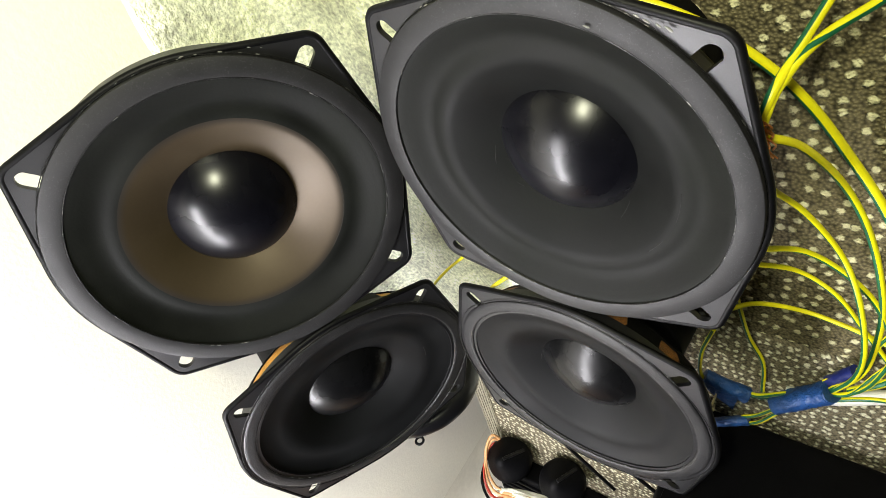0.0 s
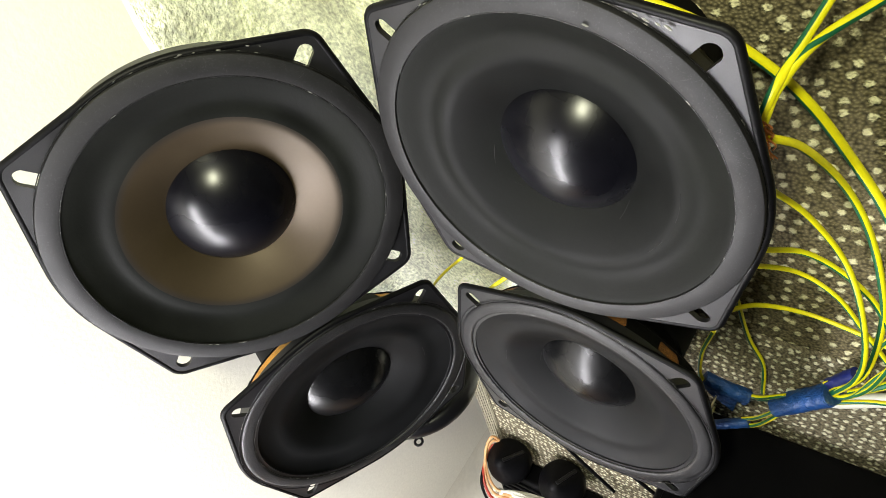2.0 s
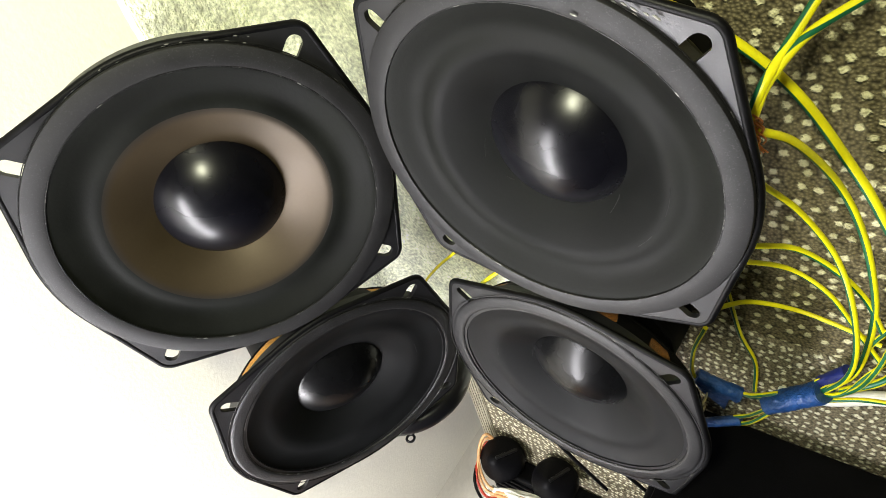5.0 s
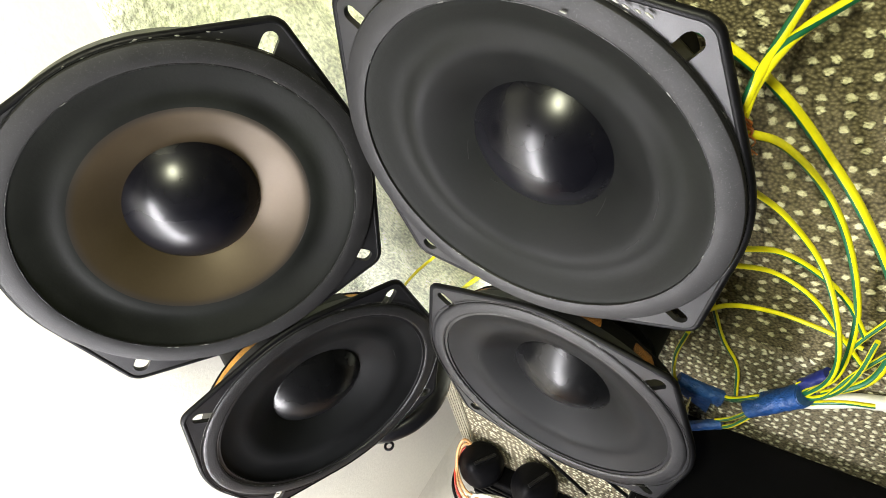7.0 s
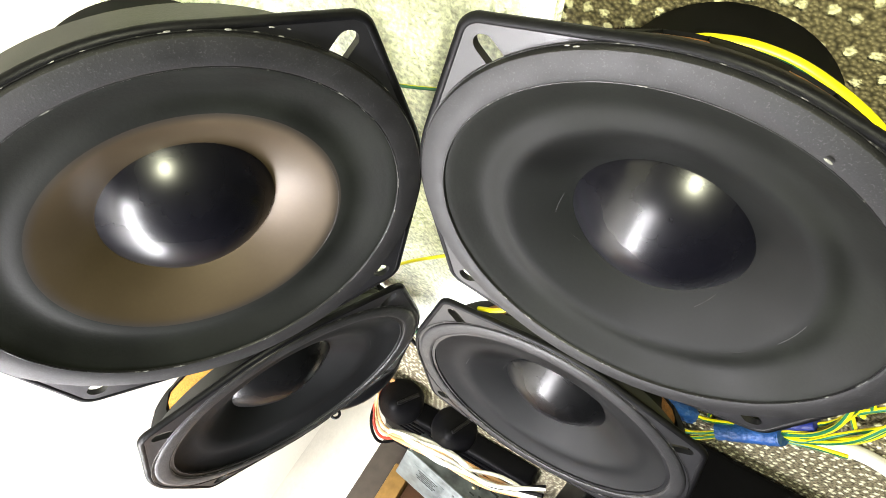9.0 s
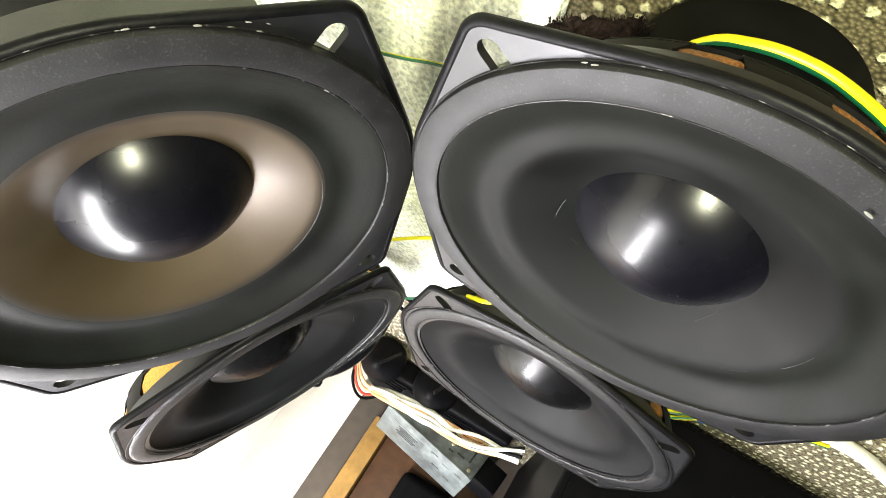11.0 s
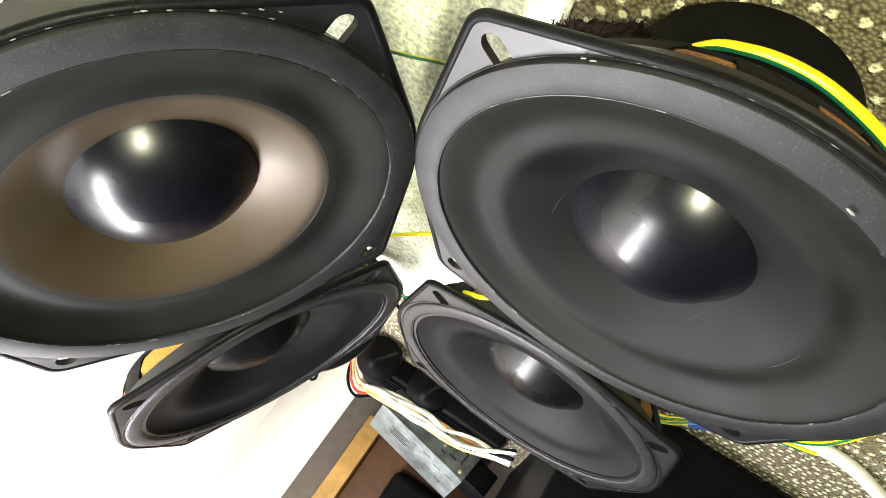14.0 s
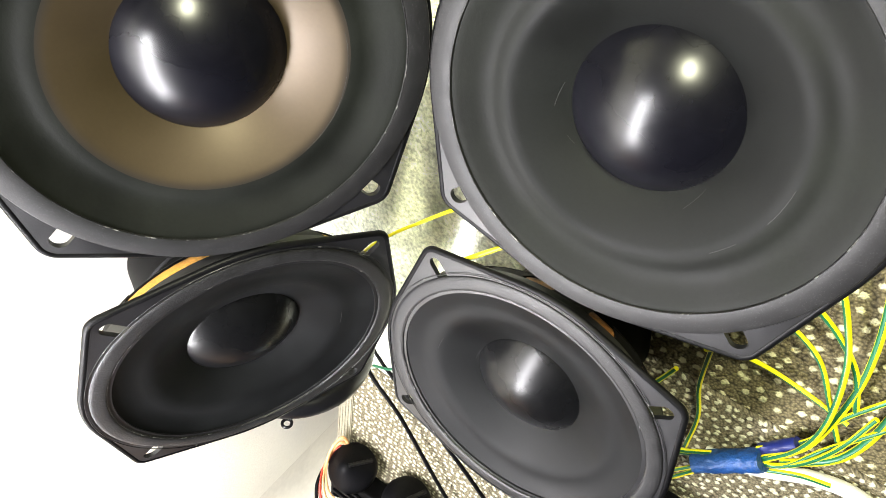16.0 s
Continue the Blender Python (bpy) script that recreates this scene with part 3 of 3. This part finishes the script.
# ---- black ring that carries the lower driver by the wall ----
def carrier_ring():
    root = tagged(new("plastic_ring"), "thick black plastic ring under the driver by the wall", "plastic ring")
    root.matrix_world = uv_pose(-0.103, 0.045, 0.3805) @ pose(0, 0, 0, -90, 0, 0)
    part("body", lathe([(0.0380, 0.0), (0.0480, -0.0010), (0.0525, 0.0015), (0.0545, 0.0060), (0.0535, 0.0120), (0.0490, 0.0170), (0.0400, 0.0180)], 72, True), RING, root)
    part("lower_lip", lathe([(0.0400, 0.0165), (0.0470, 0.0165), (0.0478, 0.0180), (0.0470, 0.0205), (0.0400, 0.0210)], 72, True), RING, root)
    eye = [(0.0330 + 0.0030 * math.cos(a), 0.0170, -0.0420 + 0.0030 * math.sin(a)) for a in (2 * math.pi * k / 16 for k in range(17))]
    part("eyelet", sweep(eye, 0.0010, 8), RING, root)
    return root


carrier_ring()

# ---- amplifier case under the right pair ----


def amplifier():
    root = tagged(new("amplifier"), "plain black amplifier case standing against the sofa", "amplifier")
    root.matrix_world = uv_pose(0, 0, 0)
    part("body", box(0.47, 0.26, 0.3800, 0.004, (0.332, -0.024, 0.192), 3), BLACK_CASE, root)
    part("top_plate", box(0.46, 0.25, 0.004, 0.0012, (0.332, -0.024, 0.3838)), BLACK_CASE, root)
    for u, v in ((0.232, 0.085), (0.095, 0.085), (0.40, 0.085)):
        bm = lathe([(0.0, 0.0), (0.0022, 0.0), (0.0034, 0.0008), (0.0036, 0.002), (0.0, 0.002)], 20)
        bmesh.ops.rotate(bm, matrix=Matrix.Rotation(radians(-90), 3, "X"), verts=bm.verts)
        bmesh.ops.translate(bm, vec=(u, v, 0.3878), verts=bm.verts)
        part("screw", bm, BLACK_CASE, root)
    return root


amplifier()

# ---- green and yellow wiring on the sofa ----
EARTH_WIRES = [
    [(0.030, 0.080, 0.655), (0.044, 0.084, 0.671), (0.055, 0.085, 0.676), (0.068, 0.086, 0.677), (0.082, 0.086, 0.675), (0.101, 0.087, 0.667), (0.122, 0.091, 0.651), (0.138, 0.095, 0.633), (0.154, 0.100, 0.608), (0.169, 0.100, 0.586), (0.187, 0.100, 0.552), (0.197, 0.100, 0.518), (0.195, 0.099, 0.484), (0.178, 0.098, 0.461)],
    [(0.139, 0.090, 0.681), (0.133, 0.075, 0.667), (0.130, 0.063, 0.660), (0.128, 0.057, 0.650)],
    [(0.152, 0.095, 0.676), (0.138, 0.080, 0.669), (0.131, 0.066, 0.660), (0.129, 0.057, 0.650)],
    [(0.130, 0.060, 0.644), (0.140, 0.075, 0.630), (0.153, 0.095, 0.600), (0.165, 0.100, 0.575), (0.175, 0.100, 0.547), (0.181, 0.100, 0.518), (0.181, 0.098, 0.481), (0.170, 0.098, 0.457)],
    [(0.125, 0.060, 0.628), (0.130, 0.080, 0.604), (0.143, 0.095, 0.580), (0.159, 0.100, 0.555), (0.170, 0.095, 0.535), (0.178, 0.092, 0.505), (0.178, 0.094, 0.479), (0.170, 0.098, 0.454)],
    [(0.124, 0.070, 0.576), (0.130, 0.080, 0.569), (0.144, 0.095, 0.558), (0.160, 0.100, 0.546), (0.175, 0.100, 0.532), (0.186, 0.100, 0.512)],
    [(0.122, 0.070, 0.567), (0.127, 0.085, 0.553), (0.143, 0.100, 0.539), (0.161, 0.100, 0.529), (0.176, 0.100, 0.509), (0.189, 0.100, 0.491)],
    [(0.118, 0.080, 0.521), (0.129, 0.095, 0.514), (0.148, 0.103, 0.508), (0.169, 0.103, 0.505), (0.187, 0.100, 0.503)],
    [(0.119, 0.090, 0.526), (0.126, 0.100, 0.480), (0.135, 0.104, 0.453), (0.138, 0.100, 0.431)],
    [(0.112, 0.085, 0.496), (0.105, 0.090, 0.463), (0.106, 0.095, 0.431), (0.126, 0.098, 0.425)],
    [(0.171, 0.098, 0.451), (0.183, 0.095, 0.470), (0.188, 0.090, 0.497), (0.190, 0.090, 0.523)],
    [(0.171, 0.098, 0.447), (0.187, 0.098, 0.459), (0.201, 0.100, 0.462)],
]


STRIPE_SIDE = Vector((-0.80, -0.52, -0.32))


def uv_line(points, steps=8):
    return [at(*q) for q in smooth_path(points, steps)]


for n, points in enumerate(EARTH_WIRES):
    fat = (0.00200, 0.00170, 0.00170, 0.00160, 0.00140, 0.00140)[n] if n < 6 else 0.00125
    ob = mesh_ob("earth_wire", sweep(uv_line(points, 12), fat, 16, 0.18, 1.5, -0.60 if n in (1, 2) else -0.75 + 0.25 * math.sin(2.1 * n), face=STRIPE_SIDE), [YELLOW, GREEN])
    tagged(ob, "yellow wire with a green stripe looped before the sofa", "wire", "green and yellow wires")


def copper_joint():
    root = tagged(new("wire_joint"), "bare twisted copper joint of the yellow wires", "wire joint")
    base = at(0.1290, 0.057, 0.648)
    rng = random.Random(4)
    for k in range(9):
        a = base + Vector((rng.uniform(-1, 1), rng.uniform(-1, 1), rng.uniform(-1, 1))) * 0.0012
        pts = []
        for j in range(7):
            ang = j * 1.1 + k * 0.7
            pts.append(a + U * (0.0016 * math.cos(ang) + 0.0006 * j) + V * 0.0014 * math.sin(ang) + Vector((0, 0, 0.004 - 0.0022 * j)))
        part("strand", sweep(smooth_path(pts, 4), 0.00035, 6), COPPER, root)
    return root


copper_joint()


def tape_wrap(name, label, a, b, radius, mat, flat=0.75, loose=False):
    """Tape wound round a bundle: overlapping turns with a lifted end."""
    root = tagged(new(name), label, "tape", "blue tape round the wires")
    p, q = at(*a), at(*b)
    line = [p.lerp(q, k / 14) for k in range(15)]
    wrap = part("wrap", sweep(line, radius, 22, flat=flat, wobble=0.16), mat, root)
    d = (q - p).normalized()
    for s in (0.3, 0.62):
        m = p.lerp(q, s)
        n = p.lerp(q, s + 0.36)
        part("winding", sweep([m.lerp(n, k / 6) for k in range(7)], radius * 1.035, 22, flat=flat, wobble=0.14), mat, wrap)
    if loose:
        bm = bmesh.new()
        side = Vector((0, 0, 1)) - d * d.z
        side.normalize()
        quad = [p + side * radius * 0.4, p.lerp(q, 0.8) + side * radius * 0.5, p.lerp(q, 0.9) - side * 0.011, p.lerp(q, 0.25) - side * 0.003]
        quad = [c - V * radius for c in quad]
        bm.faces.new([bm.verts.new(c) for c in quad])
        bmesh.ops.solidify(bm, geom=bm.faces[:], thickness=0.0004)
        part("loose_end", bm, mat, wrap)
    return root


tape_wrap("tape_wrap", "blue tape wound tightly round the wire bundle", (0.147, 0.098, 0.427), (0.171, 0.098, 0.456), 0.0078, TAPE)
tape_wrap("tape_wrap", "loose blue tape with a lifted end beside the driver", (0.106, 0.095, 0.433), (0.131, 0.098, 0.424), 0.0062, TAPE, loose=True)
tape_wrap("tape_wrap", "short blue tape round the wire ends by the case", (0.112, 0.089, 0.392), (0.134, 0.096, 0.401), 0.0042, TAPE)
tape_wrap("tape_wrap", "dark blue sleeve round one yellow wire", (0.168, 0.102, 0.457), (0.178, 0.100, 0.477), 0.0034, NAVY, 0.95)
NECKS = [
    [(0.127, 0.098, 0.428), (0.137, 0.097, 0.430), (0.150, 0.098, 0.440)],
    [(0.127, 0.101, 0.422), (0.137, 0.100, 0.424), (0.150, 0.099, 0.435)],
    [(0.130, 0.096, 0.402), (0.139, 0.096, 0.411), (0.150, 0.097, 0.428)],
    [(0.130, 0.094, 0.397), (0.140, 0.095, 0.405), (0.150, 0.096, 0.424)],
    [(0.168, 0.098, 0.452), (0.179, 0.096, 0.462), (0.187, 0.097, 0.485), (0.199, 0.099, 0.512)],
    [(0.166, 0.101, 0.458), (0.180, 0.101, 0.480), (0.184, 0.100, 0.505), (0.196, 0.098, 0.540)],
]
for n, points in enumerate(NECKS):
    ob = mesh_ob("earth_wire", sweep(uv_line(points, 8), 0.00125, 16, 0.18, 2.5, -0.9 + 0.3 * math.sin(1.7 * n), face=STRIPE_SIDE), [YELLOW, GREEN])
    tagged(ob, "short yellow wire with a green stripe at the tape", "wire", "green and yellow wires")
GAP_WIRES = [
    [(-0.070, 0.062, 0.456), (-0.060, 0.060, 0.482), (-0.044, 0.060, 0.504), (-0.027, 0.060, 0.523), (-0.011, 0.058, 0.541), (0.004, 0.052, 0.556)],
    [(0.008, 0.041, 0.533), (0.011, 0.040, 0.537), (0.019, 0.038, 0.547), (0.034, 0.042, 0.562)],
    [(-0.075, 0.101, 0.318), (-0.060, 0.101, 0.326), (-0.050, 0.101, 0.338), (-0.030, 0.100, 0.356)],
    [(-0.085, 0.100, 0.580), (-0.064, 0.100, 0.587), (-0.045, 0.100, 0.594), (-0.020, 0.098, 0.600)],
]
for n, points in enumerate(GAP_WIRES):
    ob = mesh_ob("earth_wire", sweep(uv_line(points, 8), (0.0009, 0.0011, 0.0011, 0.0009)[n], 12, (0.35, 0.25, 0.6, 0.8)[n], 5.0, 2.0 * n), [YELLOW, GREEN])
    tagged(ob, "yellow and green wire crossing behind the drivers", "wire", "green and yellow wires")
cable = mesh_ob("white_cable", sweep(uv_line([(0.150, 0.1085, 0.425), (0.174, 0.1085, 0.435), (0.198, 0.1085, 0.452), (0.222, 0.1085, 0.455), (0.262, 0.1085, 0.436), (0.330, 0.1085, 0.410)], 10), 0.0040, 16), WHITE_PVC)
tagged(cable, "thick white round cable lying along the sofa", "cable")
for points in ([(-0.100, 0.106, 0.330), (-0.079, 0.104, 0.300), (-0.045, 0.103, 0.272), (-0.005, 0.102, 0.226), (0.030, 0.104, 0.180)],
               [(-0.090, 0.106, 0.345), (-0.067, 0.104, 0.322), (-0.014, 0.102, 0.288), (0.029, 0.102, 0.255), (0.070, 0.104, 0.215)]):
    ob = mesh_ob("speaker_cable", sweep(uv_line(points, 8), 0.0017, 10), BLACK_CASE)
    tagged(ob, "thin black cable hanging before the sofa", "cable", "thin black cables")

# ---- things on the floor below ----


def head_unit():
    root = tagged(new("car_radio"), "zinc-cased car radio lying on its side on a wooden board", "car radio")
    root.matrix_world = uv_pose(-0.002, 0.064, 0.088, -20, 5, -9)
    part("case", box(0.112, 0.038, 0.050, 0.0012), ZINC, root)
    lid = part("lid", box(0.108, 0.034, 0.0016, 0.0004, (0, 0, 0.0258)), ZINC, root)
    part("rib", box(0.104, 0.003, 0.0022, 0.0006, (0, -0.0180, 0.0262)), ZINC, root)
    for x, y, w, h in ((0.018, 0.012, 0.016, 0.0022), (0.025, 0.007, 0.0022, 0.012), (0.040, 0.010, 0.010, 0.0022), (0.044, 0.001, 0.0022, 0.014), (0.033, -0.008, 0.009, 0.002), (0.022, -0.012, 0.006, 0.002), (-0.030, 0.010, 0.020, 0.0016)):
        part("slot", box(w, h, 0.0012, 0.0003, (x, y * 0.8, 0.0267)), DARK_SLOT, lid)
    for x, y in ((0.006, 0.012), (0.020, -0.002), (-0.046, 0.012), (0.048, -0.013)):
        bm = lathe([(0.0, -0.0008), (0.0016, -0.0006), (0.0022, 0.0), (0.0022, 0.001), (0.0, 0.001)], 14)
        bmesh.ops.rotate(bm, matrix=Matrix.Rotation(radians(-90), 3, "X"), verts=bm.verts)
        bmesh.ops.translate(bm, vec=(x, y, 0.0272), verts=bm.verts)
        part("screw", bm, BRASS, lid)
    plate = part("label_plate", box(0.040, 0.0006, 0.020, 0.0002, (-0.022, -0.0192, 0.004)), ZINC, root, "dull printed plate")
    for k in range(5):
        part("label_line", box(0.026 - 0.004 * (k % 3), 0.0003, 0.0014, 0, (-0.022, -0.0196, 0.010 - 0.003 * k)), DARK_SLOT, plate)
    for x, z in ((0.012, 0.014), (0.028, 0.010), (0.020, -0.004), (0.036, -0.008), (0.044, 0.012)):
        part("tab", box(0.009, 0.0012, 0.005, 0.0004, (x, -0.0194, z)), ZINC, root, "raised bright tab")
    part("socket", box(0.030, 0.030, 0.024, 0.002, (0.068, 0.004, 0.008)), BLACK_CASE, root, "black plug socket")
    return root


head_unit()


def cone_cap(u, v, z, spin):
    """A black plastic cone with a seam from tip to rim."""
    root = tagged(new("tweeter_cone"), "matt black plastic cone with a raised seam", "tweeter", "pair of black cones")
    root.matrix_world = uv_pose(u, v, z, -90 + 32, 0, 0) @ pose(0, 0, 0, 0, spin, 0)
    shell = part("shell", lathe([(0.0, -0.0200), (0.0030, -0.0196), (0.0065, -0.0170), (0.0195, -0.0015), (0.0225, 0.0020), (0.0230, 0.0060), (0.0220, 0.0120), (0.0200, 0.0200), (0.0, 0.0210)], 48), BLACK_CASE, root)
    bm = box(0.0034, 0.0250, 0.0026, 0.0008)
    bmesh.ops.rotate(bm, matrix=Matrix.Rotation(radians(45), 3, "X"), verts=bm.verts)
    bmesh.ops.translate(bm, vec=(0, -0.0100, 0.0132), verts=bm.verts)
    part("seam", bm, RING, shell, "paler raised seam")
    return root


cone_cap(-0.079, 0.087, 0.172, 40)
cone_cap(-0.018, 0.087, 0.180, 30)
stand = tagged(new("fuse_box"), "dark plastic fuse box against the sofa, half hidden", "fuse box")
stand.matrix_world = uv_pose(0, 0, 0)
part("body", box(0.175, 0.022, 0.135, 0.004, (-0.018, 0.101, 0.0675), 3), BLACK_CASE, stand)
for k in range(4):
    part("rib", box(0.165, 0.003, 0.004, 0.001, (-0.018, 0.0890, 0.09 + 0.011 * k)), BLACK_CASE, stand)

rng = random.Random(7)
HARNESS = [WHITE_PVC, WHITE_PVC, TAN_PVC, WHITE_PVC, BLACK_CASE, WHITE_PVC, WHITE_PVC, WHITE_PVC, TAN_PVC, WHITE_PVC, WHITE_PVC, TAN_PVC, WHITE_PVC, BLACK_CASE]
for k, mat in enumerate(HARNESS):
    j = lambda s: rng.uniform(-s, s)
    points = [(-0.088 + j(0.006), 0.067 + j(0.006), 0.126 + j(0.006)), (-0.060 + j(0.004), 0.064 + j(0.005), 0.158 + j(0.006)), (-0.012 + j(0.004), 0.064 + j(0.006), 0.168 + j(0.008)),
              (0.036 + j(0.004), 0.066 + j(0.007), 0.182 + j(0.010)), (0.080 + j(0.003), 0.074 + j(0.006), 0.192 + j(0.016))]
    ob = mesh_ob("harness_wire", sweep(uv_line(points, 7), 0.0019, 8), mat)
    names = {WHITE_PVC: "white", TAN_PVC: "tan", BLACK_CASE: "black", RED_PVC: "red"}
    tagged(ob, names[mat] + " radio harness wire bundled over the car radio", "wire", "radio harness wires")
for k, (mat, lift) in enumerate(((TAN_PVC, 0.0), (TAN_PVC, 0.004), (RED_PVC, 0.008), (BLACK_CASE, 0.012))):
    points = [(-0.062, 0.068, 0.150 - lift), (-0.082, 0.064 - lift, 0.150 - lift), (-0.096, 0.072 - lift, 0.160), (-0.103, 0.086, 0.175 - lift), (-0.098, 0.098, 0.190 - 2 * lift), (-0.090, 0.104, 0.160 - lift)]
    ob = mesh_ob("harness_loop", sweep(uv_line(points, 8), 0.0015, 8), mat)
    tagged(ob, ("tan", "tan", "red", "black")[k] + " harness wire looping up beside the black cone", "wire", "radio harness wires")


def board():
    root = tagged(new("wooden_board"), "brown wooden board with a pale pine rail on the floor", "board")
    root.matrix_world = uv_pose(0, 0, 0)
    part("panel", box(0.13, 0.36, 0.014, 0.002, (0.012, -0.115, 0.007)), WOOD_DARK, root, "dark brown panel")
    part("rail", box(0.021, 0.36, 0.030, 0.002, (-0.0645, -0.115, 0.015)), WOOD, root, "pale pine rail")
    return root


board()
bag = tagged(new("black_pouch"), "dark soft pouch on the wooden board under the radio", "pouch")
bag.matrix_world = uv_pose(0.030, -0.018, 0.014)
bm = box(0.085, 0.10, 0.034, 0.012, (0, 0, 0.017), 4)
for q in bm.verts:
    q.co += Vector((0, 0, 0.004 * noise.noise(q.co * 60)))
part("body", bm, BLACK_CASE, bag)


# ---- dark fleece behind the upper driver ----
FLEECE = material("dark_fleece", (0.022, 0.014, 0.013), 0.95, grain=0.6, grain_scale=500, bump=1.0, bump_scale=500, stain=0.3, stain_scale=80, spec=0.08)


def fleece_strip():
    """A rolled strip of dark fleece lying on the driver's rim, with short fibres."""
    root = tagged(new("fleece_strip"), "rolled strip of dark brown fleece behind the upper driver", "cloth")
    line = uv_line([(0.000, 0.092, 0.637), (0.006, 0.092, 0.641), (0.016, 0.092, 0.646), (0.027, 0.093, 0.652)], 10)
    part("roll", sweep(line, 0.0092, 18, flat=0.9, wobble=0.40), FLEECE, root)
    rng = random.Random(11)
    bm = bmesh.new()
    for k in range(2600):
        q = line[rng.randrange(len(line))] + U * rng.uniform(-0.002, 0.002)
        a = rng.uniform(0, 2 * math.pi)
        d = V * math.cos(a) + Vector((0, 0, 1)) * math.sin(a) + U * rng.uniform(-0.6, 0.6)
        side = U * 0.0003
        p = q + d * 0.0078
        bm.faces.new([bm.verts.new(p - side), bm.verts.new(p + side), bm.verts.new(p + d * rng.uniform(0.0005, 0.0016))])
    part("fibres", bm, FLEECE, root)
    return root


fleece_strip()
